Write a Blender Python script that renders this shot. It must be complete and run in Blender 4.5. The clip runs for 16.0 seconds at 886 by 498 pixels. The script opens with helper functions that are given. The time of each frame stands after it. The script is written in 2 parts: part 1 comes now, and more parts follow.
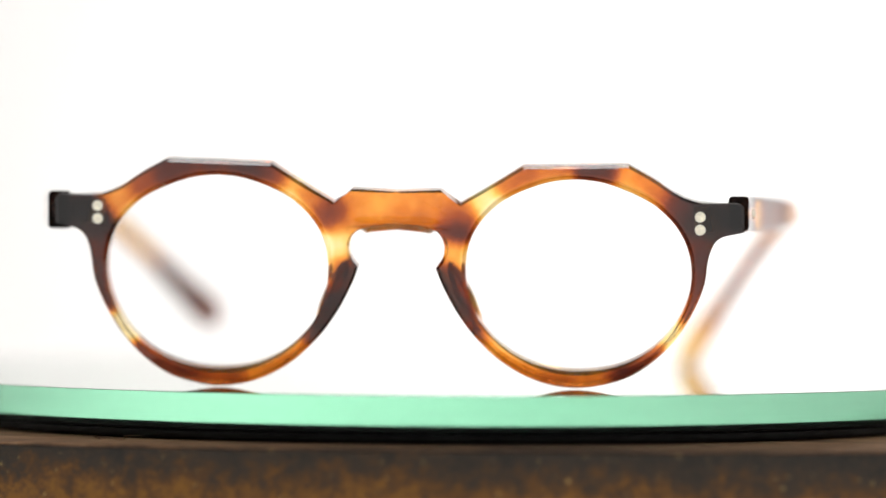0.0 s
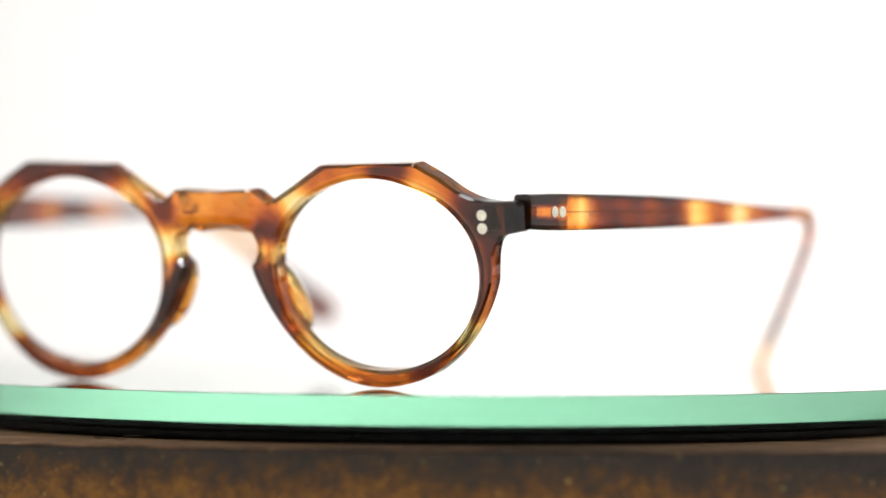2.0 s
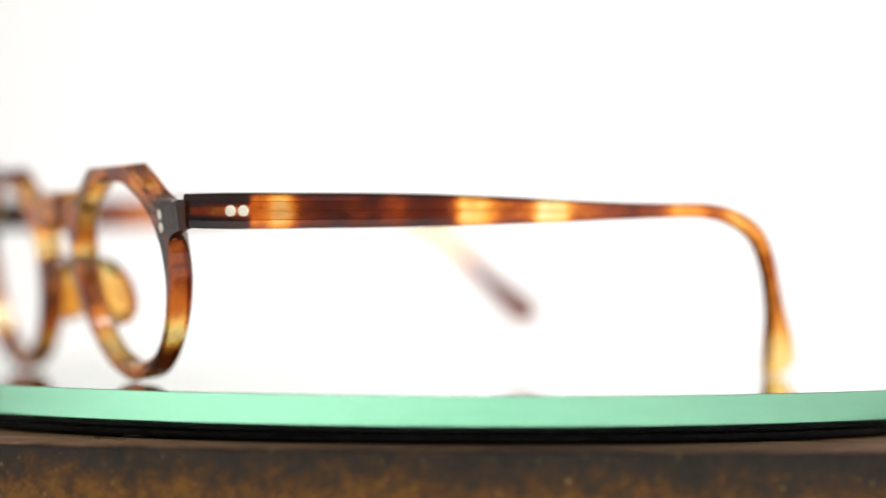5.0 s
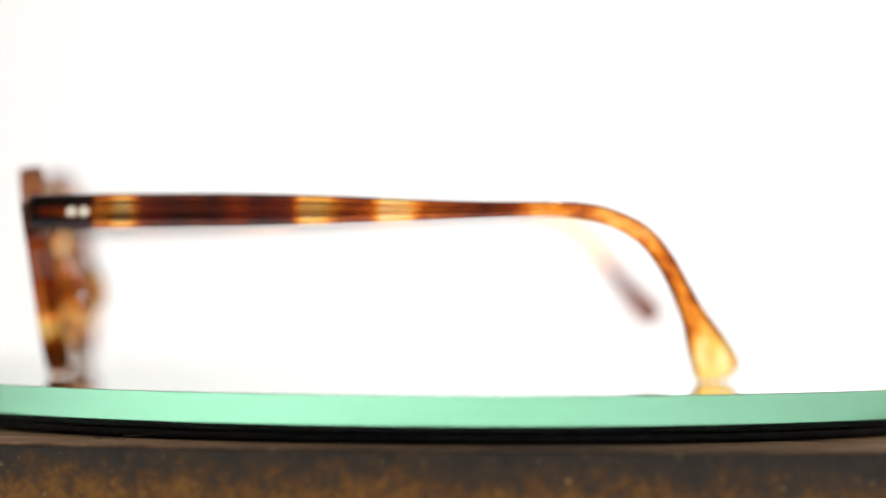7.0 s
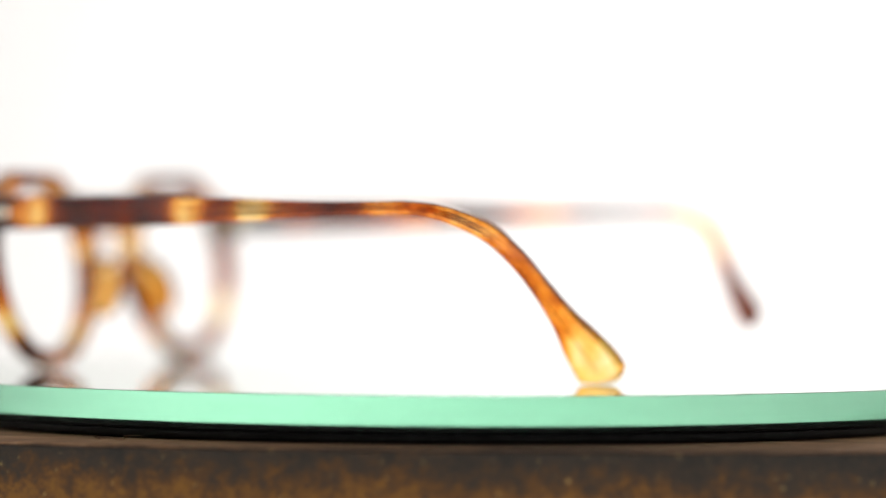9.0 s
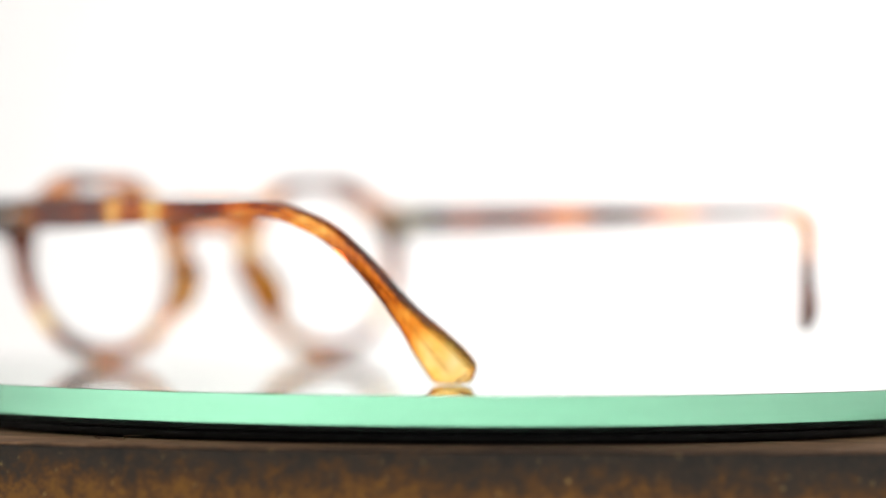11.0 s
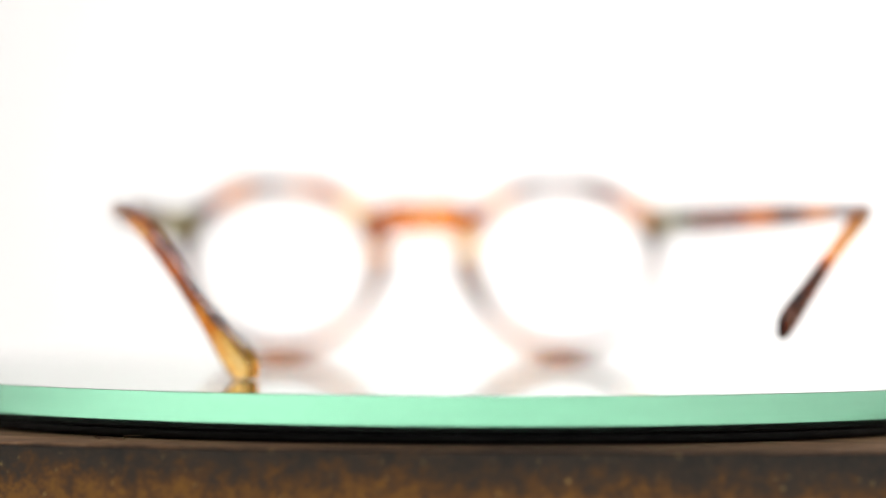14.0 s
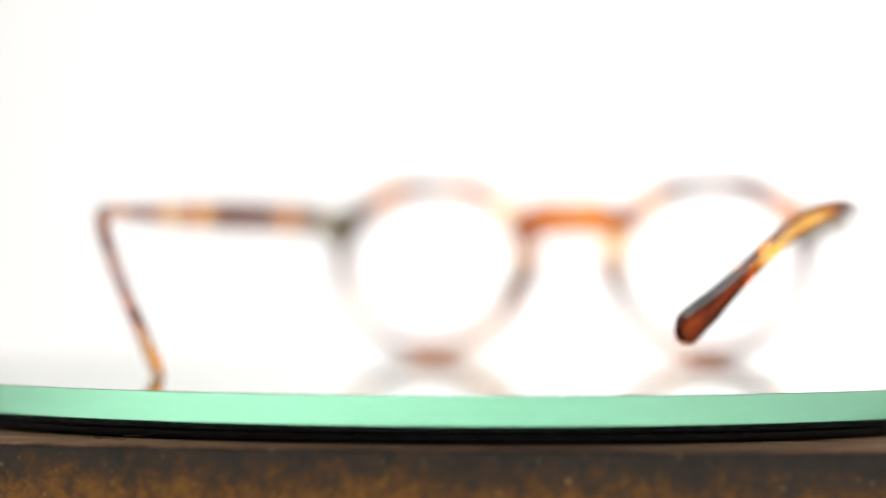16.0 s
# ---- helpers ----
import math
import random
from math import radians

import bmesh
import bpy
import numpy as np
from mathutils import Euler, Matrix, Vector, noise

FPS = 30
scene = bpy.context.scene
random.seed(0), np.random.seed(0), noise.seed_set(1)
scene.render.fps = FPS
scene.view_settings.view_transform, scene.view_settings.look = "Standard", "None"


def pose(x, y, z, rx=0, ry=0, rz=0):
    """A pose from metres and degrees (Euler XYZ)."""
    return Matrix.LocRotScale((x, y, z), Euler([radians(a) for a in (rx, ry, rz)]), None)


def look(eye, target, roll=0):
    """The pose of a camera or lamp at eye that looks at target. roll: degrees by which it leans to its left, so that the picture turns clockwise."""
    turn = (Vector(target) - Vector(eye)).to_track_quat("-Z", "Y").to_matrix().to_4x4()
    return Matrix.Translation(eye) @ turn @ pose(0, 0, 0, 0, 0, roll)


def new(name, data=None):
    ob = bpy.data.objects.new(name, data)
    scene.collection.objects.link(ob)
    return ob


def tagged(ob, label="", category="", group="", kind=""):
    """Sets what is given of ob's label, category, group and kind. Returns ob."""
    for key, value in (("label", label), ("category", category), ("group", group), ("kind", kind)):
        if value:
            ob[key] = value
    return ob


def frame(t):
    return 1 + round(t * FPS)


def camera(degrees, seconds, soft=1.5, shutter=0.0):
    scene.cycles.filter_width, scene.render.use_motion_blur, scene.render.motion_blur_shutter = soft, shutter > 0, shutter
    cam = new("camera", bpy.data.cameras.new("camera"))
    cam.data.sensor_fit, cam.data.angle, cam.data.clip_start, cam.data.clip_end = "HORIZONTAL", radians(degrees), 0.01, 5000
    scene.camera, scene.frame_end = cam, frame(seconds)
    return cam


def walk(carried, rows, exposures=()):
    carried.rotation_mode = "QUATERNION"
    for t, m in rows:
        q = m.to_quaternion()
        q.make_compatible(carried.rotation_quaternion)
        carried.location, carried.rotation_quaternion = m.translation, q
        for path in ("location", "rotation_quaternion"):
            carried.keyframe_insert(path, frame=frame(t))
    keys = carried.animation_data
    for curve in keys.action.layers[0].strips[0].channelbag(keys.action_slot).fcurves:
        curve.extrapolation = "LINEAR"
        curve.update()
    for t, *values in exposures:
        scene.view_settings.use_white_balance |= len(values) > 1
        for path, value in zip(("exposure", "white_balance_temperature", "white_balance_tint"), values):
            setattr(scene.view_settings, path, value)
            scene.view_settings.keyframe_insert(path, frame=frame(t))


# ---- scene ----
EYE = (0.0, -0.717, 0.0271)
AHEAD = (-0.003993, 0.9999919, -0.000530)
cam = camera(15.396, 16.0, soft=1.5)
cam.data.dof.use_dof = True
cam.data.dof.focus_distance = 0.620
cam.data.dof.aperture_fstop = 4.3
STAND = look(EYE, (EYE[0] + AHEAD[0], EYE[1] + AHEAD[1], EYE[2] + AHEAD[2]), 0.278)
walk(cam, [(0.0, STAND), (16.0, STAND)])

# the turntable turns clockwise at an even pace
TURN_0, TURN_RATE = 3.0, -11.95


# ---- light: a white photo studio with soft boxes ----
world = bpy.data.worlds.new("studio")
scene.world = world
world.use_nodes = True
world.node_tree.nodes["Background"].inputs["Color"].default_value = (1.0, 0.97, 0.94, 1)
world.node_tree.nodes["Background"].inputs["Strength"].default_value = 0.25
scene.view_settings.exposure = 0.0


def soft_box(name, eye, target, width, height, watts, color=(1, 1, 1)):
    data = bpy.data.lights.new(name, "AREA")
    data.shape, data.size, data.size_y, data.energy, data.color = "RECTANGLE", width, height, watts, color
    ob = new(name, data)
    ob.matrix_world = look(eye, target)
    return ob


soft_box("backdrop_light", (0.19, 0.82, 0.36), (0.12, 1.25, -0.03), 0.36, 0.2, 2.2, (1.0, 0.985, 0.975))
soft_box("top_light", (0.0, -0.34, 1.25), (0.0, -0.34, 0.0), 0.9, 0.42, 13.0)
soft_box("key_light", (0.35, -1.0, 0.75), (0.0, 0.0, 0.0), 0.16, 0.16, 4.5, (1.0, 0.98, 0.95))


# ---- materials ----
def material(name):
    m = bpy.data.materials.new(name)
    m.use_nodes = True
    nt = m.node_tree
    return m, nt, nt.nodes["Principled BSDF"]


def node(nt, kind, **values):
    n = nt.nodes.new(kind)
    for k, v in values.items():
        n.inputs[k].default_value = v
    return n


def ramp(nt, source, stops):
    n = nt.nodes.new("ShaderNodeValToRGB")
    e = n.color_ramp.elements
    while len(e) < len(stops):
        e.new(0.5)
    for i, (at, c) in enumerate(stops):
        e[i].position, e[i].color = at, (*c, 1)
    nt.links.new(source, n.inputs["Fac"])
    return n


def coords(nt):
    return nt.nodes.new("ShaderNodeTexCoord").outputs["Object"]


def noise_tex(nt, vector, scale, detail=4.0, rough=0.55, stretch=None):
    if stretch:
        mp = nt.nodes.new("ShaderNodeMapping")
        mp.inputs["Scale"].default_value = stretch
        nt.links.new(vector, mp.inputs["Vector"])
        vector = mp.outputs["Vector"]
    n = node(nt, "ShaderNodeTexNoise", Scale=scale, Detail=detail, Roughness=rough)
    nt.links.new(vector, n.inputs["Vector"])
    return n.outputs["Fac"]


def math_node(nt, op, a, b):
    n = nt.nodes.new("ShaderNodeMath")
    n.operation = op
    for i, v in enumerate((a, b)):
        if isinstance(v, (int, float)):
            n.inputs[i].default_value = v
        else:
            nt.links.new(v, n.inputs[i])
    return n.outputs[0]


def bump(nt, bsdf, height, strength, distance):
    b = node(nt, "ShaderNodeBump", Strength=strength, Distance=distance)
    nt.links.new(height, b.inputs["Height"])
    nt.links.new(b.outputs["Normal"], bsdf.inputs["Normal"])


def acetate_material():
    """Tortoiseshell: the attribute 'tone' says how dark the sheet is, noise mottles it."""
    m, nt, p = material("tortoiseshell_acetate")
    tone = nt.nodes.new("ShaderNodeAttribute")
    tone.attribute_name = "tone"
    co = coords(nt)
    cloud = noise_tex(nt, co, 170.0, 2.5, 0.5)
    streak = noise_tex(nt, co, 420.0, 3.0, 0.5, (1.0, 1.0, 0.5))
    a = math_node(nt, "MULTIPLY", math_node(nt, "SUBTRACT", cloud, 0.5), 0.42)
    b = math_node(nt, "MULTIPLY", math_node(nt, "SUBTRACT", streak, 0.5), 0.16)
    t = math_node(nt, "ADD", math_node(nt, "ADD", tone.outputs["Fac"], a), b)
    col = ramp(nt, t, [(0.0, (1.0, 0.81, 0.41)), (0.13, (0.98, 0.57, 0.13)), (0.25, (0.88, 0.34, 0.042)), (0.37, (0.68, 0.19, 0.016)),
                       (0.54, (0.34, 0.062, 0.010)), (0.72, (0.14, 0.022, 0.008)), (0.88, (0.055, 0.012, 0.008)), (1.0, (0.020, 0.009, 0.008))])
    nt.links.new(col.outputs["Color"], p.inputs["Base Color"])
    p.inputs["Transmission Weight"].default_value = 1.0
    p.inputs["IOR"].default_value = 1.45
    fine = noise_tex(nt, co, 900.0, 3.0)
    r = ramp(nt, fine, [(0.3, (0.01,) * 3), (0.75, (0.05,) * 3)])
    nt.links.new(r.outputs["Color"], p.inputs["Roughness"])
    bump(nt, p, noise_tex(nt, co, 220.0, 2.0), 0.06, 0.0006)
    # the sheet is slightly cloudy and scatters some of the light that enters it
    cloudy = nt.nodes.new("ShaderNodeBsdfTranslucent")
    nt.links.new(col.outputs["Color"], cloudy.inputs["Color"])
    both = node(nt, "ShaderNodeMixShader", Fac=0.04)
    nt.links.new(p.outputs["BSDF"], both.inputs[1])
    nt.links.new(cloudy.outputs["BSDF"], both.inputs[2])
    nt.links.new(both.outputs["Shader"], nt.nodes["Material Output"].inputs["Surface"])
    return m


def metal_material(name, color, rough, metal=1.0):
    m, nt, p = material(name)
    p.inputs["Metallic"].default_value = metal
    n = noise_tex(nt, coords(nt), 1500.0, 3.0)
    c = ramp(nt, n, [(0.3, tuple(v * 0.75 for v in color)), (0.7, color)])
    nt.links.new(c.outputs["Color"], p.inputs["Base Color"])
    p.inputs["Roughness"].default_value = rough
    return m


def glass_material():
    m, nt, p = material("green_float_glass")
    n = noise_tex(nt, coords(nt), 40.0, 2.0)
    c = ramp(nt, n, [(0.3, (0.30, 0.72, 0.48)), (0.7, (0.32, 0.745, 0.50))])
    nt.links.new(c.outputs["Color"], p.inputs["Base Color"])
    p.inputs["Transmission Weight"].default_value = 1.0
    p.inputs["IOR"].default_value = 1.52
    p.inputs["Roughness"].default_value = 0.0
    return m


def platter_material():
    m, nt, p = material("black_platter")
    co = coords(nt)
    c = ramp(nt, noise_tex(nt, co, 300.0, 4.0), [(0.35, (0.004, 0.004, 0.004)), (0.75, (0.010, 0.010, 0.010))])
    nt.links.new(c.outputs["Color"], p.inputs["Base Color"])
    p.inputs["Roughness"].default_value = 0.45
    p.inputs["Specular IOR Level"].default_value = 0.15
    bump(nt, p, noise_tex(nt, co, 900.0, 3.0), 0.2, 0.0003)
    return m


def rubber_material():
    m, nt, p = material("black_rubber")
    co = coords(nt)
    c = ramp(nt, noise_tex(nt, co, 500.0, 4.0), [(0.35, (0.006, 0.006, 0.006)), (0.75, (0.014, 0.014, 0.014))])
    nt.links.new(c.outputs["Color"], p.inputs["Base Color"])
    p.inputs["Roughness"].default_value = 0.7
    p.inputs["Specular IOR Level"].default_value = 0.2
    return m


def wood_material():
    """Old dark-lacquered wood, golden where the lacquer has worn."""
    m, nt, p = material("worn_lacquered_wood")
    co = coords(nt)
    big = noise_tex(nt, co, 55.0, 6.0, 0.65, (1.0, 1.0, 1.5))
    small = noise_tex(nt, co, 330.0, 6.0, 0.75)
    grit = noise_tex(nt, co, 1300.0, 2.0, 0.6)
    mix = math_node(nt, "ADD", math_node(nt, "MULTIPLY", big, 0.38), math_node(nt, "MULTIPLY", small, 0.62))
    mix = math_node(nt, "ADD", mix, math_node(nt, "MULTIPLY", math_node(nt, "SUBTRACT", grit, 0.5), 0.30))
    height = nt.nodes.new("ShaderNodeSeparateXYZ")
    nt.links.new(co, height.inputs[0])
    worn = node(nt, "ShaderNodeMapRange", **{"From Min": -0.0105, "From Max": -0.0185, "To Min": -0.10, "To Max": 0.125})
    nt.links.new(height.outputs["Z"], worn.inputs["Value"])
    mix = math_node(nt, "ADD", mix, worn.outputs["Result"])
    # darker towards one end
    x_tone = node(nt, "ShaderNodeMapRange", **{"From Min": -0.07, "From Max": 0.08, "To Min": 0.02, "To Max": -0.045})
    nt.links.new(height.outputs["X"], x_tone.inputs["Value"])
    mix = math_node(nt, "ADD", mix, x_tone.outputs["Result"])
    c = ramp(nt, mix, [(0.34, (0.010, 0.007, 0.0045)), (0.47, (0.022, 0.014, 0.007)), (0.56, (0.058, 0.023, 0.003)), (0.70, (0.15, 0.062, 0.005))])
    fleck = ramp(nt, noise_tex(nt, co, 950.0, 1.5, 0.5), [(0.71, (0, 0, 0)), (0.80, (0.55, 0.55, 0.55))])
    mx = nt.nodes.new("ShaderNodeMix")
    mx.data_type = "RGBA"
    nt.links.new(fleck.outputs["Color"], mx.inputs["Factor"])
    nt.links.new(c.outputs["Color"], mx.inputs["A"])
    mx.inputs["B"].default_value = (0.55, 0.38, 0.14, 1)
    nt.links.new(mx.outputs["Result"], p.inputs["Base Color"])
    p.inputs["Roughness"].default_value = 0.55
    p.inputs["Specular IOR Level"].default_value = 0.3
    bump(nt, p, small, 0.25, 0.0006)
    return m


def raw_edge_material():
    m, nt, p = material("bare_worn_wood")
    co = coords(nt)
    # middle stretch painted darker for the disc's shade; bare grain paler at both ends
    grain = noise_tex(nt, co, 240.0, 6.0, 0.7, (0.25, 1.6, 1.0))
    at = nt.nodes.new("ShaderNodeSeparateXYZ")
    nt.links.new(co, at.inputs[0])
    mid_shade = node(nt, "ShaderNodeMapRange", **{"From Min": 0.0, "From Max": 0.07, "To Min": -0.16, "To Max": 0.05})
    away = math_node(nt, "ABSOLUTE", math_node(nt, "ADD", at.outputs["X"], 0.012), 0.0)
    nt.links.new(away, mid_shade.inputs["Value"])
    bare = math_node(nt, "ADD", grain, mid_shade.outputs["Result"])
    c = ramp(nt, bare, [(0.32, (0.022, 0.013, 0.008)), (0.48, (0.058, 0.033, 0.018)), (0.64, (0.14, 0.076, 0.04)), (0.80, (0.36, 0.27, 0.19))])
    nt.links.new(c.outputs["Color"], p.inputs["Base Color"])
    p.inputs["Roughness"].default_value = 0.7
    p.inputs["Specular IOR Level"].default_value = 0.1
    bump(nt, p, noise_tex(nt, co, 700.0, 4.0), 0.4, 0.0004)
    return m


def paper_material(name, light, dark):
    m, nt, p = material(name)
    c = ramp(nt, noise_tex(nt, coords(nt), 3.0, 3.0), [(0.3, dark), (0.7, light)])
    nt.links.new(c.outputs["Color"], p.inputs["Base Color"])
    p.inputs["Roughness"].default_value = 0.9
    return m


ACETATE = acetate_material()
SILVER = metal_material("pale_rivet_metal", (0.95, 0.90, 0.74), 0.4, 0.5)
BRASS = metal_material("hinge_metal", (0.78, 0.68, 0.38), 0.5)
STEEL = metal_material("core_wire_metal", (0.75, 0.48, 0.18), 0.35)
GLASS = glass_material()
BLACK = platter_material()
RUBBER = rubber_material()
WOOD = wood_material()
BARE = raw_edge_material()
PAPER = paper_material("white_paper", (0.86, 0.85, 0.84), (0.83, 0.82, 0.81))
GREY = paper_material("grey_wall_paint", (0.36, 0.352, 0.345), (0.31, 0.304, 0.30))

DARK = paper_material("dark_table_laminate", (0.16, 0.155, 0.15), (0.12, 0.117, 0.115))


# ---- building helpers ----
def mesh_object(name, verts, faces, mat, parent=None, label="", sharp=35.0, tones=None):
    me = bpy.data.meshes.new(name)
    me.from_pydata([tuple(v) for v in verts], [], faces)
    me.validate()
    bm = bmesh.new()
    bm.from_mesh(me)
    bmesh.ops.recalc_face_normals(bm, faces=bm.faces)
    bm.to_mesh(me)
    bm.free()
    for m in (mat if isinstance(mat, (list, tuple)) else [mat]):
        me.materials.append(m)
    me.polygons.foreach_set("use_smooth", [True] * len(me.polygons))
    me.set_sharp_from_angle(angle=radians(sharp))
    if tones is not None:
        at = me.attributes.new("tone", "FLOAT", "POINT")
        at.data.foreach_set("value", [float(v) for v in tones])
    ob = new(name, me)
    if parent:
        ob.parent = parent
    if label:
        tagged(ob, label)
    return ob


def part(name, bm, mat, parent, label="", sharp=35.0):
    bmesh.ops.recalc_face_normals(bm, faces=bm.faces)
    me = bpy.data.meshes.new(name)
    bm.to_mesh(me)
    bm.free()
    me.materials.append(mat)
    me.polygons.foreach_set("use_smooth", [True] * len(me.polygons))
    me.set_sharp_from_angle(angle=radians(sharp))
    ob = new(name, me)
    ob.parent = parent
    if label:
        tagged(ob, label)
    return ob


def catmull(points, count, closed=False):
    """Evenly parametrised smooth curve through a few control points."""
    pts = np.array(points, float)
    n = len(pts)
    out = []
    for k in range(count):
        u = k / count * n if closed else k / (count - 1) * (n - 1)
        i = min(int(u), n - 1 if closed else n - 2)
        w = u - i
        pick = (lambda j: pts[j % n]) if closed else (lambda j: pts[min(max(j, 0), n - 1)])
        p0, p1, p2, p3 = pick(i - 1), pick(i), pick(i + 1), pick(i + 2)
        out.append(0.5 * (2 * p1 + (p2 - p0) * w + (2 * p0 - 5 * p1 + 4 * p2 - p3) * w * w + (3 * p1 - p0 - 3 * p2 + p3) * w ** 3))
    return np.array(out)


def lathe(profile, steps, centre=(0, 0)):
    """A solid of revolution from (radius, height) points, closed on the axis at both ends."""
    verts, faces = [], []
    n = len(profile)
    for k in range(steps):
        a = 2 * math.pi * k / steps
        for r, z in profile:
            verts.append((centre[0] + r * math.cos(a), centre[1] + r * math.sin(a), z))
    for k in range(steps):
        b = (k + 1) % steps
        for i in range(n - 1):
            faces.append((k * n + i, b * n + i, b * n + i + 1, k * n + i + 1))
    faces.append(tuple(k * n for k in range(steps)))
    faces.append(tuple(k * n + n - 1 for k in range(steps - 1, -1, -1)))
    return verts, faces


# ---- the studio ----
def studio():
    # white paper sweep: flat below, curved up into an upright sheet
    FLOOR, BACK, BEND, TOP = -0.065, 1.25, 0.35, 1.6
    line = [(-1.0, FLOOR), (BACK - BEND, FLOOR)]
    for k in range(1, 13):
        a = math.pi / 2 * k / 12
        line.append((BACK - BEND + BEND * math.sin(a), FLOOR + BEND - BEND * math.cos(a)))
    line.append((BACK, TOP))
    verts = [(x, y, z) for y, z in line for x in (-0.8, 0.8)] + [(x, y + 0.004, z - 0.004) for y, z in line for x in (-0.8, 0.8)]
    n = len(line)
    faces = []
    for k in range(n - 1):
        faces.append((2 * k, 2 * k + 1, 2 * k + 3, 2 * k + 2))
        q = 2 * n
        faces.append((q + 2 * k, q + 2 * k + 2, q + 2 * k + 3, q + 2 * k + 1))
        faces.append((2 * k, 2 * k + 2, q + 2 * k + 2, q + 2 * k))
        faces.append((2 * k + 1, q + 2 * k + 1, q + 2 * k + 3, 2 * k + 3))
    tagged(mesh_object("backdrop", verts, faces, PAPER), "seamless white paper sweep behind the turntable", "backdrop", kind="structure")

    def slab(name, x0, x1, y0, y1, z0, z1, mat, label):
        bm = bmesh.new()
        bmesh.ops.create_cube(bm, size=1.0, matrix=Matrix.Translation(((x0 + x1) / 2, (y0 + y1) / 2, (z0 + z1) / 2)) @ Matrix.Diagonal((x1 - x0, y1 - y0, z1 - z0, 1)))
        me = bpy.data.meshes.new(name)
        bm.to_mesh(me)
        bm.free()
        me.materials.append(mat)
        tagged(new(name, me), label, "table" if name == "ground" else "ceiling" if name == "ceiling" else "wall", kind="structure")
    # table, walls and ceiling are unseen, added to set bounce light and reflections
    slab("ground", -0.9, 0.9, -2.2, 1.26, -0.13, -0.072, DARK, "unseen dark grey table surface added under the paper sweep to darken reflections")
    slab("wall_left", -0.9, -0.805, -2.2, 1.26, -0.07, 1.6, PAPER, "plain white side wall out of view, added to bounce light")
    slab("wall_right", 0.805, 0.9, -2.2, 1.26, -0.07, 1.6, PAPER, "plain white side wall out of view, added to bounce light")
    slab("wall_behind", -0.9, 0.9, -2.3, -2.205, -0.07, 1.6, GREY, "plain grey wall out of view, added to keep front reflections dim")
    slab("ceiling", -0.9, 0.9, -2.3, 1.26, 1.605, 1.7, PAPER, "plain white ceiling out of view, added to bounce light")


studio()


# ---- the turntable ----
BASE_TOP = -0.0092


def wooden_base():
    """An oval block whose upper edge is worn down to a broad bare slope."""
    low, edge = -0.065, BASE_TOP - 0.0003
    top = tagged(new("wooden_base"), "oval dark-lacquered wooden base with a worn bare upper edge", "display base")

    def oval(name, prof, mat, label=""):
        v, f = lathe(prof, 360)
        return mesh_object(name, [(x * 0.225, y * 0.1418, z) for x, y, z in v], f, mat, top, label)
    oval("body", [(0.01, low), (0.99, low), (1.0, low + 0.002), (1.0, edge - 0.0004), (0.996, edge - 0.0006), (0.01, edge - 0.0006)], WOOD)
    oval("upper_surface", [(0.01, edge - 0.0005), (0.994, edge - 0.0005), (0.9995, edge - 0.0002), (0.998, edge + 0.0001), (0.96, BASE_TOP), (0.01, BASE_TOP)], BARE, "bare greyish-brown worn wood")
    top.location = (0.025, 0.0145, 0)
    return top


def platter():
    top = tagged(new("turntable_platter"), "round black turntable platter with a rubber mat under the glass", "turntable")
    r, z0, zm, z1 = 0.116, BASE_TOP + 0.0001, -0.0071, -0.0059
    v, f = lathe([(0.002, z0), (r - 0.0008, z0), (r - 0.0003, z0 + 0.0003), (r, z0 + 0.0008), (r, zm - 0.0004), (r - 0.0004, zm - 0.0001), (0.002, zm - 0.0001)], 256)
    mesh_object("body", v, f, BLACK, top)
    r += 0.0004
    v, f = lathe([(0.002, zm), (r - 0.0003, zm), (r, zm + 0.0003), (r, z1 - 0.0003), (r - 0.0003, z1), (0.002, z1)], 256)
    mesh_object("rubber_mat", v, f, RUBBER, top, "thin matt black rubber mat")
    return top


def glass_disc():
    r, z0, c = 0.1185, -0.0057, 0.00012
    prof = [(0.002, z0), (r - c, z0), (r, z0 + c), (r, -c), (r - c, 0.0), (0.002, 0.0)]
    v, f = lathe(prof, 360)
    return tagged(mesh_object("glass_disc", v, f, GLASS, sharp=20.0), "round clear glass disc with a pale green polished edge", "glass plate")


def lint():
    """A pale curled fibre caught at the foot of the platter."""
    curve = bpy.data.curves.new("lint_fibre", "CURVE")
    curve.dimensions, curve.bevel_depth, curve.bevel_resolution = "3D", 0.00009, 1
    sp = curve.splines.new("POLY")
    pts = [(0.0042 * math.cos(a * 0.55) + 0.0011 * math.cos(a * 2.1), 0.0012 * math.sin(a * 1.3), 0.00035 + 0.0003 * math.sin(a * 1.7)) for a in [k * 0.24 for k in range(28)]]
    sp.points.add(len(pts) - 1)
    for p, c in zip(sp.points, pts):
        p.co = (*c, 1)
    me = bpy.data.meshes.new_from_object(bpy.data.objects.new("lint_fibre", curve))
    me.materials.append(BARE)
    ob = tagged(new("lint_fibre", me), "thin pale curled lint fibre lying on the wooden base", "lint")
    ob.matrix_world = pose(-0.0632, -0.1038, BASE_TOP, 0, 0, 20)


BASE = wooden_base()
lint()
PLATTER = platter()
DISC = glass_disc()


# ---- the glasses ----
# local plan in millimetres: x across the front, y backwards, z up; PLACE sets it on the disc
PLACE = Matrix(((0.9747, 0.1049, 0, -16.02), (-0.1161, 0.9818, 0, -88.60), (0, 0, 0.9831, -0.34), (0, 0, 0, 1000))) * 0.001
LEAN = 0.14            # the front leans forward at the top


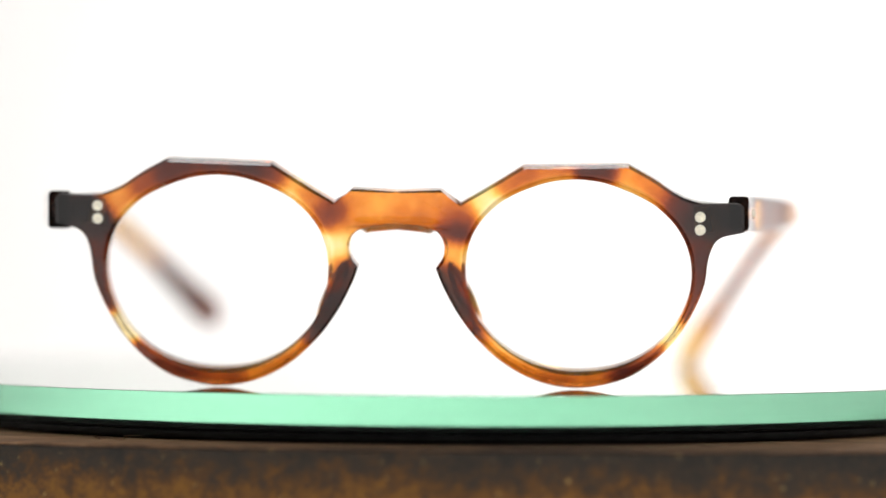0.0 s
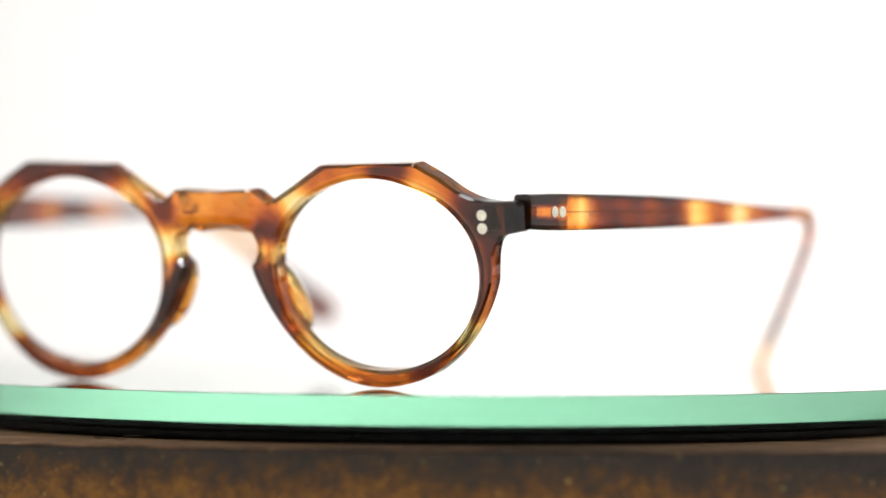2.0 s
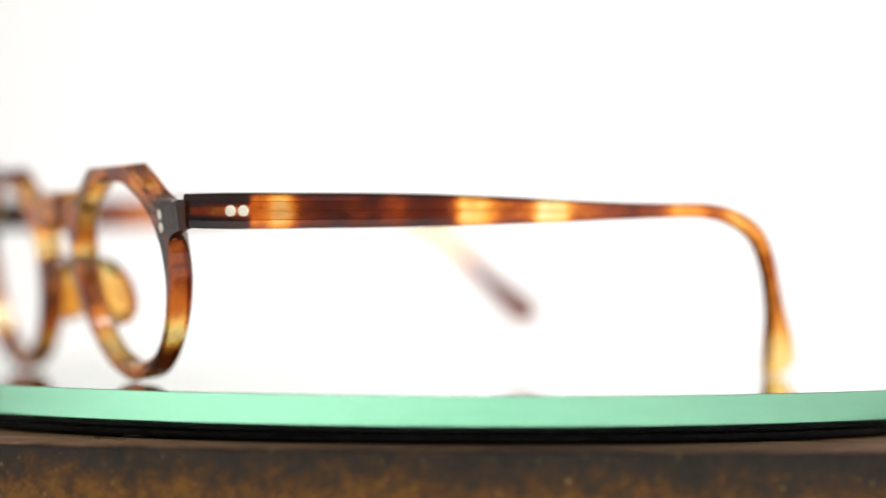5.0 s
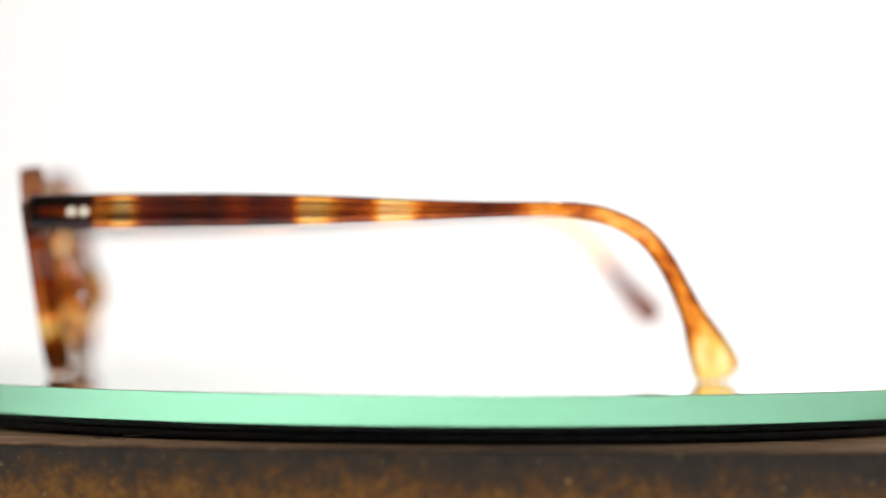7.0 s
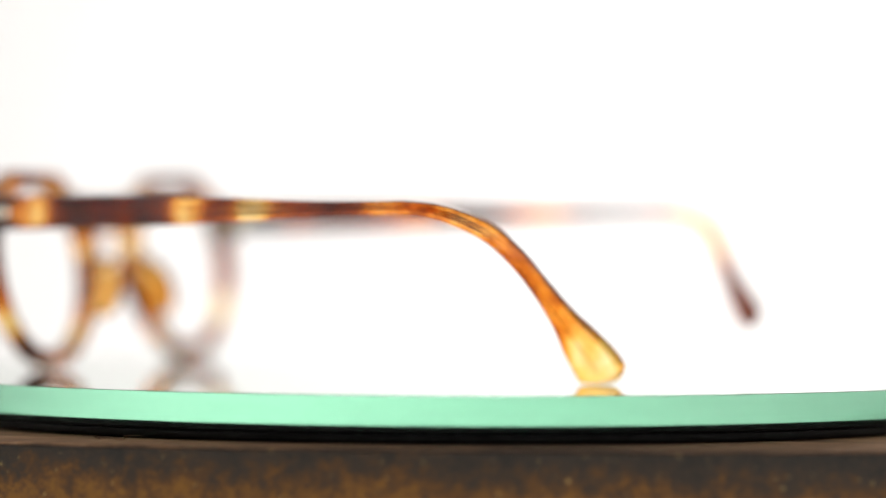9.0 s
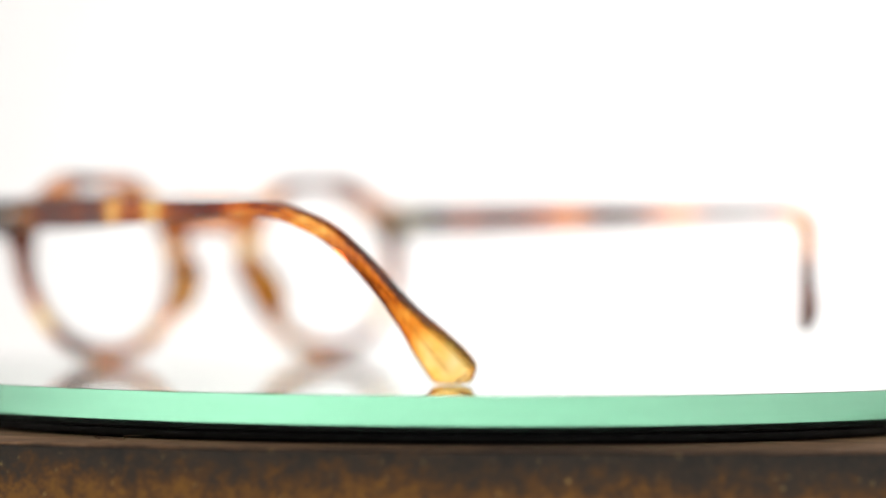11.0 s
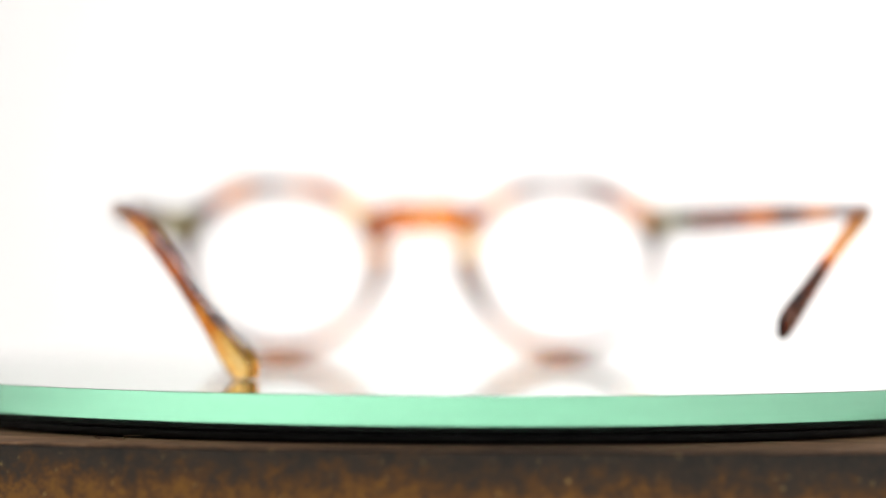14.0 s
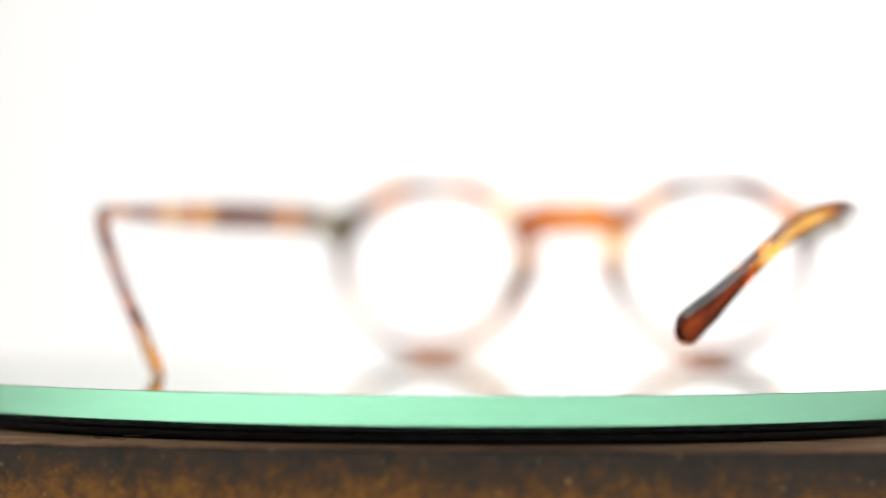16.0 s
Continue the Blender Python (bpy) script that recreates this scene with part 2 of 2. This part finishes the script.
def place(points):
    return [PLACE @ Vector(p) for p in points]


def ease(t):
    t = min(max(t, 0.0), 1.0)
    return t * t * (3 - 2 * t)


def front_y(x, z):
    """Depth of the front surface: slightly bowed, leaning, the bridge raised."""
    y = -1.8 * (1 - (x / 59.0) ** 2) + (34.5 - z) * LEAN
    a = abs(x)
    if z > 29:
        y -= 1.1 * ease((8.2 + 0.25 * (z - 33) - a) / 2.4) * ease((z - 29) / 3.5)
        y += 0.9 * ease((34.0 - z) / 1.7) * ease((9.5 - a) / 2.5)
    return y


def front_thick(x, z):
    a = abs(x)
    t = 5.0
    if a > 60:
        t -= 2.6 * min((a - 60) / 3.0, 1.0)
    return t


# colour of the sheet: x, z, darkness
SPOTS_R = [(0, 35, .31), (8, 36.5, .33), (12, 34, .44), (17, 37.5, .1), (22, 41, .42), (30, 42, .42), (39, 42.5, .7), (46, 41, .36), (50.5, 38.5, .42),
           (55, 36, .74), (62, 34, 1.05), (66, 34, 1.1), (60, 28, .7), (59.5, 22, .7), (58, 16, .6), (54.5, 10.5, .17), (49.5, 6, .62), (45, 3.5, .68), (38, 2, .44)]
SPOTS_RN = [(31, 3, .48), (26, 5, .38), (19, 8, .36), (15, 12, .62), (11, 17, .98), (9, 22.5, .85), (13, 20, .5), (10.5, 26.5, .12), (11.5, 31, .78), (5, 33, .34)]
SPOTS_L = [(-8, 36.5, .32), (-12, 34, .6), (-9.5, 31, .3), (-11, 27.5, .05), (-13, 22, .3), (-9.5, 22, .98), (-12, 16, 1.05), (-16, 11, .85), (-20, 7.5, .42), (-26, 4.2, .40), (-35, 2, .52), (-43, 3.2, .62), (-48.5, 7, .68)]
SPOTS_LN = [(-54, 12.5, .06), (-57, 17.5, .7), (-59, 25, .7), (-62, 34, 1.05), (-66, 34, 1.1), (-56, 38, .32), (-51, 41, .5), (-44, 43, .66), (-37, 43.5, .64), (-29, 43, .74), (-24.5, 41.5, .62), (-20, 39.5, .22), (-16, 38, .42)]
SPOTS = np.array(SPOTS_R + SPOTS_RN + SPOTS_L + SPOTS_LN)


def front_tone(x, z):
    d2 = (SPOTS[:, 0] - x) ** 2 + (SPOTS[:, 1] - z) ** 2
    w = np.exp(-d2 / 9.0) + 1e-3 / (1.0 + d2)
    t = float((w * SPOTS[:, 2]).sum() / w.sum())
    return t + 0.02 + 0.55 * max(t - 0.40, 0.0) - 0.45 * max(0.34 - t, 0.0)


# outline of one half: x, z, and the share of the way round the lens opening that it is joined to
OUTER = [(0, 38.6, 156), (8.7, 39.0, 154), (11.9, 36.2, 146), (17.7, 39.6, 136), (24.6, 43.9, 119), (45.2, 44.4, 66), (50.0, 41.8, 50),
         (54.3, 39.0, 41), (58.0, 37.5, 35), (61, 37.2, 31), (66.5, 37.4, 27), (67.6, 36.6, 24), (67.6, 31.6, 21), (65.8, 31.3, 18.5), (63.7, 30.8, 15), (62.0, 29.5, 10), (61.0, 27.4, 5),
         (60.5, 25.0, -1), (59.9, 21, -9), (57.6, 15.4, -22), (54.0, 9.8, -36), (49.2, 5.1, -51), (43.5, 1.95, -66), (35.5, 0.45, -88), (28.0, 1.6, -108), (21.2, 5.0, -127),
         (15.6, 10.0, -146), (11.7, 15.2, -160), (8.9, 20.4, -172), (7.6, 23.8, -179), (9.1, 26.1, -185), (9.2, 28.7, -191), (8.0, 30.7, -196), (5.5, 31.85, -200), (2.8, 32.4, -201.6), (0, 32.5, -202.6)]
# lens opening by direction from its middle
MID = (35.4, 22.6)
OPEN = [(0, 22.0), (20, 21.8), (40, 20.6), (60, 19.2), (80, 18.8), (90, 18.8), (100, 18.9), (120, 19.5), (140, 20.9), (160, 22.0), (180, 21.9), (200, 21.4), (225, 20.2), (250, 19.2), (270, 18.8), (290, 19.2), (315, 20.3), (340, 21.4)]
# sharp corners of the outline
CORNERS = (0, 1, 2, 4, 5, 10, 11, 12, 29, 35)


def opening(deg):
    deg = deg % 360
    a = np.array([o[0] for o in OPEN] + [360]), np.array([o[1] for o in OPEN] + [OPEN[0][1]])
    k = int(np.searchsorted(a[0], deg, "right")) - 1
    n = len(OPEN)
    p = [OPEN[(k + j) % n][1] for j in (-1, 0, 1, 2)]
    w = (deg - a[0][k]) / (a[0][k + 1] - a[0][k])
    r = 0.5 * (2 * p[1] + (p[2] - p[0]) * w + (2 * p[0] - 5 * p[1] + 4 * p[2] - p[3]) * w * w + (3 * p[1] - p[0] - 3 * p[2] + p[3]) * w ** 3)
    return MID[0] + r * math.cos(radians(deg)), MID[1] + r * math.sin(radians(deg))


def outline():
    """The outline between sharp corners as smooth runs: points (x, z, direction)."""
    out = []
    for a, b in zip(CORNERS[:-1], CORNERS[1:]):
        run = OUTER[a:b + 1]
        steps = max(6, int(sum(math.dist(run[i][:2], run[i + 1][:2]) for i in range(len(run) - 1)) / 0.55))
        pts = catmull(run, steps + 1) if len(run) > 2 else np.array([np.array(run[0]) + (np.array(run[1]) - np.array(run[0])) * k / steps for k in range(steps + 1)])
        out += [tuple(p) for p in pts[:-1]]
    # the cut in the middle of the bridge, where the halves meet
    (x0, z0, d0), (x1, z1, d1) = OUTER[-1], (*OUTER[0][:2], OUTER[0][2] - 360)
    out += [(0.0, z0 + (z1 - z0) * k / 10, d0 + (d1 - d0) * k / 10) for k in range(10)]
    return out


def front_half(side):
    cols = outline()
    verts, tones, faces = [], [], []
    M, bev, inn = 14, 0.62, 0.85
    for x, z, deg in cols:
        ix, iz = opening(deg)
        length = math.dist((x, z), (ix, iz))
        end = 0.0 if x < 1e-6 else bev
        u = [inn + (length - inn - end) * (k / M - 0.09 * math.sin(2 * math.pi * k / M)) for k in range(M + 1)]
        # front face, chamfer, side, chamfer, back face, chamfered opening
        cut, lip = max(end, 0.02), 0.8 * inn
        prof = [(v, 0.0) for v in u] + [(length, cut), (length, cut + 0.2), (length, -cut - 0.2), (length, -cut)]
        prof += [(v, 1.0) for v in reversed(u)] + [(0.0, -lip), (0.0, -lip - 0.2), (0.0, lip + 0.2), (0.0, lip)]
        for v, d in prof:
            q = v / length
            px, pz = ix + (x - ix) * q, iz + (z - iz) * q
            thick = front_thick(px, pz)
            depth = 0.0 if d == 0.0 else thick if d == 1.0 else d if d > 0 else thick + d
            sx = side * px
            # the saddle of the bridge slopes down towards the back
            saddle = ease((8.4 - px) / 2.6) * ease((pz - 30.4) / 0.8) * ease((35.2 - pz) / 2.4) * depth / thick
            verts.append((sx, front_y(px, pz) + depth, pz + LEAN * depth - 1.9 * saddle))
            # paler tone at the opening's bevel paints in light shining through the thin edge
            t = front_tone(sx, pz)
            # beside the nose the dark patches lie in the front of the sheet only
            t += (0.26 - t) * 0.45 * ease(depth / thick * 2 - 0.4) * ease((24 - px) / 6) * ease((30 - pz) / 3)
            # sides painted paler for the light that comes through less of the sheet
            side_on = 0.0 if d in (0.0, 1.0) else min(1.0, (depth if d > 0 else -d) / 0.6) * (1 - ease((px - 59) / 3) * ease((pz - 28) / 3))
            # the saddle's darker underside is shade painted into the tone
            tones.append(t * (1 - 0.24 * side_on) + 0.12 * saddle - 0.3 * max(0.0, 1 - v / 1.5))
    n = len(prof)
    for k in range(len(cols)):
        q = (k + 1) % len(cols)
        for i in range(n):
            j = (i + 1) % n
            f = (k * n + i, q * n + i, q * n + j, k * n + j)
            if max(abs(verts[v][0]) for v in f) > 1e-6:
                faces.append(f)
    return verts, faces, tones


def tilt_front(p):
    """The whole front stands a touch higher at one side."""
    x, y, z = p
    return (x, y, z - 0.0105 * x * min(max((z - 1.0) / 30.0, 0.0), 1.0))


def glasses_front(parent):
    v1, f1, t1 = front_half(1)
    v2, f2, t2 = front_half(-1)
    n = len(v1)
    verts = [tilt_front(p) for p in v1 + v2]
    faces = f1 + [tuple(reversed([i + n for i in f])) for f in f2]
    # join the halves along the middle
    ob = mesh_object("front", place(verts), faces, ACETATE, parent, "glossy brown and amber tortoiseshell acetate rims and bridge", tones=t1 + t2)
    bm = bmesh.new()
    bm.from_mesh(ob.data)
    bmesh.ops.remove_doubles(bm, verts=bm.verts, dist=1e-6)
    bmesh.ops.recalc_face_normals(bm, faces=bm.faces)
    bm.to_mesh(ob.data)
    bm.free()
    ob.data.set_sharp_from_angle(angle=radians(28))
    return ob


def nose_pad(side, parent):
    """A rounded lobe behind the nose side of the rim."""
    verts, faces, tones = [], [], []
    rings, seg = 14, 16
    for i in range(rings):
        a = math.pi * (i + 0.5) / rings
        z = 18.5 + 7.0 * math.cos(a)
        w = math.sin(a)
        cx = 9.6 + (25.5 - z) * 0.42
        for k in range(seg):
            b = 2 * math.pi * k / seg
            x = cx + 1.9 * w * math.cos(b) + 0.6
            y = front_y(cx, z) + 6.7 + (5.4 * w) * math.sin(b)
            y = max(y, front_y(x, z) + front_thick(x, z) - 0.35)
            verts.append(tilt_front((side * x, y, z)))
            tones.append(front_tone(side * (cx + 1.0), z) * 0.12 + 0.06)
    for i in range(rings - 1):
        for k in range(seg):
            j = (k + 1) % seg
            faces.append((i * seg + k, i * seg + j, (i + 1) * seg + j, (i + 1) * seg + k))
    faces.append(tuple(range(seg)))
    faces.append(tuple((rings - 1) * seg + k for k in reversed(range(seg))))
    return mesh_object("nose_pad", place(verts), faces, ACETATE, parent, "built-in amber acetate nose pad", tones=tones)


def disc_part(name, centre, normal, radius, height, mat, parent, label=""):
    """A low domed round stud."""
    bm = bmesh.new()
    q = Vector(normal).to_track_quat("Z", "Y").to_matrix().to_4x4()
    rings = [(radius, -0.5), (radius, height * 0.5), (radius * 0.8, height * 0.9), (radius * 0.4, height)]
    last = None
    for r, z in rings:
        ring = [bm.verts.new(PLACE @ (Vector(centre) + q @ Vector((r * math.cos(2 * math.pi * k / 20), r * math.sin(2 * math.pi * k / 20), z)))) for k in range(20)]
        if last:
            for k in range(20):
                bm.faces.new((last[k], last[(k + 1) % 20], ring[(k + 1) % 20], ring[k]))
        last = ring
    bm.faces.new(last)
    return part(name, bm, mat, parent, label)


# right temple: x, y, z, height, thickness
PATH_R = [(66.5, 2.6, 34.7, 6.1, 4.0), (67.7, 12, 34.8, 6.5, 4.0), (70.8, 28, 35.0, 6.4, 3.8), (74.5, 46, 35.2, 6.1, 3.6), (78.2, 62, 35.3, 5.2, 3.5), (80.4, 76, 35.3, 4.1, 3.4), (81.7, 90, 35.4, 3.0, 3.2),
          (82.4, 102, 35.6, 2.5, 3.1), (82.0, 110, 35.6, 2.6, 3.1), (80.6, 117.5, 34.4, 2.9, 3.0), (77.6, 125, 31.0, 3.2, 2.9), (74.1, 129.9, 26.0, 3.3, 2.8), (70.3, 133.7, 20.0, 3.5, 2.8), (66.5, 137.0, 14.0, 4.8, 2.8),
          (63.2, 139.6, 9.0, 7.4, 2.8), (60.4, 141.8, 4.9, 9.0, 2.7), (58.4, 143.3, 1.9, 9.2, 2.5), (57.0, 144.3, 0.2, 9.0, 2.4)]
PATH_L = [(67.0, 2.6, 35.0, 6.7, 4.5), (67.8, 12, 34.9, 6.5, 4.0), (70.8, 28, 35.2, 6.4, 3.8), (74.5, 46, 35.6, 6.1, 3.6), (78.2, 62.1, 35.9, 5.2, 3.5), (80.4, 76.8, 36.1, 4.1, 3.4),
          (81.7, 91.4, 36.4, 3.0, 3.2), (82.2, 104.0, 36.6, 2.5, 3.1), (81.2, 112.4, 36.6, 2.6, 3.1), (78.4, 119.6, 35.3, 2.9, 3.0), (74.4, 124.9, 32.4, 3.2, 2.9), (70.2, 128.4, 28.3, 3.2, 2.8),
          (66.2, 131.3, 24.0, 3.5, 2.8), (62.2, 134.6, 19.6, 4.4, 2.8), (58.6, 137.6, 15.6, 6.0, 2.8), (55.4, 140.6, 12.4, 6.6, 2.7), (53.0, 142.8, 10.0, 6.0, 2.4)]
# darkness along each temple, by its length in millimetres
TONE_R = [(0, .4), (12, .36), (15.5, .34), (17, .12), (20, .14), (23, .66), (30, .78), (34, .62), (37, .78), (43, .56), (46, .76), (53, .7), (55.5, .12), (60, .08), (64, .52), (69.5, .5), (72, .06), (77, .06),
          (80, .48), (88, .58), (92, .72), (98, .6), (102, .22), (106, .30), (112, .42), (118, .26), (124, .22), (130, .42), (138, .46), (144, .40), (148, .24), (152, .30), (155, .14), (162, .07), (172, .07)]
TONE_L = [(0, .9), (12, .9), (16, .4), (22, .75), (34, .7), (44, .4), (50, .3), (55, .75), (64, .85), (74, .35), (82, .2), (88, .75), (98, .85), (105, .7), (111, .42), (118, .18), (124, .10), (130, .05), (136, .10), (139, .4), (142, .62), (170, .72)]


def section(hh, th, r):
    """Rounded rectangle, 28 points: (up, out)."""
    out = []
    for cv, cw, a0 in ((1, 1, 0), (1, -1, 1), (-1, -1, 2), (-1, 1, 3)):
        for k in range(3):
            a = math.pi / 2 * (a0 + k / 2)
            out.append((cv * (hh - r) + r * math.sin(a), cw * (th - r) + r * math.cos(a)))
        # along the flat to the next corner
        nv, nw = ((1, -1), (-1, -1), (-1, 1), (1, 1))[a0]
        a = math.pi / 2 * (a0 + 1)
        p = np.array(out[-1])
        q = np.array((nv * (hh - r) + r * math.sin(a), nw * (th - r) + r * math.cos(a)))
        out += [tuple(p + (q - p) * k / 5) for k in range(1, 5)]
    return out


def temple(side, path, tone_table, parent):
    N, S = 260, 28
    pts = catmull(path, N)
    cen = pts[:, :3].copy()
    cen[:, 0] *= side
    tan = np.gradient(cen, axis=0)
    tan /= np.linalg.norm(tan, axis=1)[:, None]
    length = np.concatenate([[0], np.cumsum(np.linalg.norm(np.diff(cen, axis=0), axis=1))])
    level = np.array([0.0, 0.0, 1.0])
    verts, tones, faces, ups, outs = [], [], [], [], []
    for i in range(N):
        out = np.array([side, 0.0, 0.0])
        out = out - tan[i] * out.dot(tan[i])
        out /= np.linalg.norm(out)
        # halfway between a section held square to x and one that simply follows the bend
        level = level - tan[i] * level.dot(tan[i])
        level /= np.linalg.norm(level)
        out = out + np.cross(tan[i], level) * side
        out /= np.linalg.norm(out)
        up = np.cross(out, tan[i]) * side
        ups.append(up.copy()), outs.append(out)
        hh, th = pts[i, 3] / 2 + 0.33, pts[i, 4] / 2
        left = length[-1] - length[i]
        if left < 3.2:
            s = math.sqrt(max(0.03, 1 - (1 - left / 3.2) ** 2))
            hh, th = hh * s, th * s
        t = float(np.interp(length[i], [a for a, _ in tone_table], [b for _, b in tone_table]))
        round_off = 0.8 * min(0.9, 0.95 * min(hh, th))
        for v, w in section(hh, th, round_off):
            at = cen[i] + up * v + out * w
            if at[2] < 1.3:
                at[2] = 0.42 + 0.88 * math.exp((at[2] - 1.3) / 0.88)
            verts.append(at)
            q = abs(v) / hh
            if length[i] < 12.3 and q > 0.34:
                tones.append(max(t, 1.02))
                continue
            # clouds drawn out along the arm, darker towards its upper and lower edges
            run = length[i] + 1.4 * w
            cloud = 0.10 * math.sin(0.52 * run + 0.9 * v) + 0.08 * math.sin(1.21 * run - 1.7 * v + 1.0) + 0.05 * math.sin(2.6 * run + 2.3 * v)
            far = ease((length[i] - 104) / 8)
            # this edge darkening stands in for light lost through the arm's depth
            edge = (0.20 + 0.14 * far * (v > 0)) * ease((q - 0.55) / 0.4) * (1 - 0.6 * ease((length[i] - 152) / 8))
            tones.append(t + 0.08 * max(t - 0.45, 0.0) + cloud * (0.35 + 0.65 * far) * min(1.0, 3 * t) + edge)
    for i in range(N - 1):
        for k in range(S):
            j = (k + 1) % S
            faces.append((i * S + k, i * S + j, (i + 1) * S + j, (i + 1) * S + k))
    faces.append(tuple(range(S)))
    faces.append(tuple((N - 1) * S + k for k in reversed(range(S))))
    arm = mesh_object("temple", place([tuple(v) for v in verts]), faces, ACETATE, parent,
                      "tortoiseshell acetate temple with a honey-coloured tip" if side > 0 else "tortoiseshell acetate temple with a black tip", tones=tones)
    # wire inside the temple, and its thin end showing again in the tip
    for lo, hi, size in ((12, 92, 0.12), (length[-1] - 26, length[-1] - 5, 0.09)):
        wv, wf = [], []
        idx = [i for i in range(N) if lo < length[i] < hi]
        for i in idx:
            for a, b in ((-1, -1), (1, -1), (1, 1), (-1, 1)):
                wv.append(tuple(cen[i] + ups[i] * (size * a - (0.8 if lo > 90 else 0.0)) + outs[i] * size * b))
        for i in range(len(idx) - 1):
            for k in range(4):
                j = (k + 1) % 4
                wf.append((i * 4 + k, i * 4 + j, (i + 1) * 4 + j, (i + 1) * 4 + k))
        wf += [(0, 1, 2, 3), tuple((len(idx) - 1) * 4 + k for k in (3, 2, 1, 0))]
        mesh_object("core_wire", place(wv), wf, STEEL, arm, "thin metal wire inside the temple")
    # two rivets near the hinge
    for d in (8.7, 11.3):
        i = int(np.argmin(abs(length - d)))
        disc_part("rivet", tuple(cen[i] + outs[i] * (pts[i, 4] / 2 - 0.02)), tuple(outs[i]), 1.08, 0.12, SILVER, arm, "round pale silver rivet")
    return arm


def hinge(side, parent):
    bm = bmesh.new()
    for z, r, h in ((35.9, 1.0, 1.1), (34.6, 1.0, 1.1), (33.3, 1.0, 1.1)):
        bmesh.ops.create_cone(bm, cap_ends=True, segments=16, radius1=r, radius2=r, depth=h, matrix=Matrix.Translation((side * 63.4, 5.3, z)))
    bmesh.ops.create_cube(bm, size=1.0, matrix=Matrix.Translation((side * 60.6, 4.9, 34.4)) @ Matrix.Diagonal((5.4, 1.1, 4.8, 1)))
    bmesh.ops.create_cube(bm, size=1.0, matrix=Matrix.Translation((side * 64.2, 6.2, 34.6)) @ Matrix.Diagonal((0.8, 4.4, 3.6, 1)))
    for v in bm.verts:
        v.co = PLACE @ Vector(tilt_front(v.co))
    return part("hinge", bm, BRASS, parent, "small brass barrel hinge")


def eyeglasses():
    top = tagged(new("eyeglasses"), "vintage tortoiseshell crown-shaped eyeglasses with open temples, standing on glass", "eyeglasses")
    glasses_front(top)
    for side in (1, -1):
        nose_pad(side, top)
        hinge(side, top)
        for z in ((34.6, 32.1) if side > 0 else (35.15, 32.65)):
            x = 59.0 * side
            c = tilt_front((x, front_y(59.0, z) + 0.02, z))
            disc_part("rivet", c, (0, -1, -LEAN), 1.06, 0.14, SILVER, top, "round pale silver rivet")
    temple(1, PATH_R, TONE_R, top)
    temple(-1, PATH_L, TONE_L, top)
    return top


GLASSES = eyeglasses()


# ---- what moves ----
def motions():
    rows = [(k * 0.5, pose(0, 0, 0, 0, 0, TURN_0 + TURN_RATE * k * 0.5)) for k in range(33)]
    for thing in (GLASSES, DISC, PLATTER):
        walk(thing, rows)


motions()
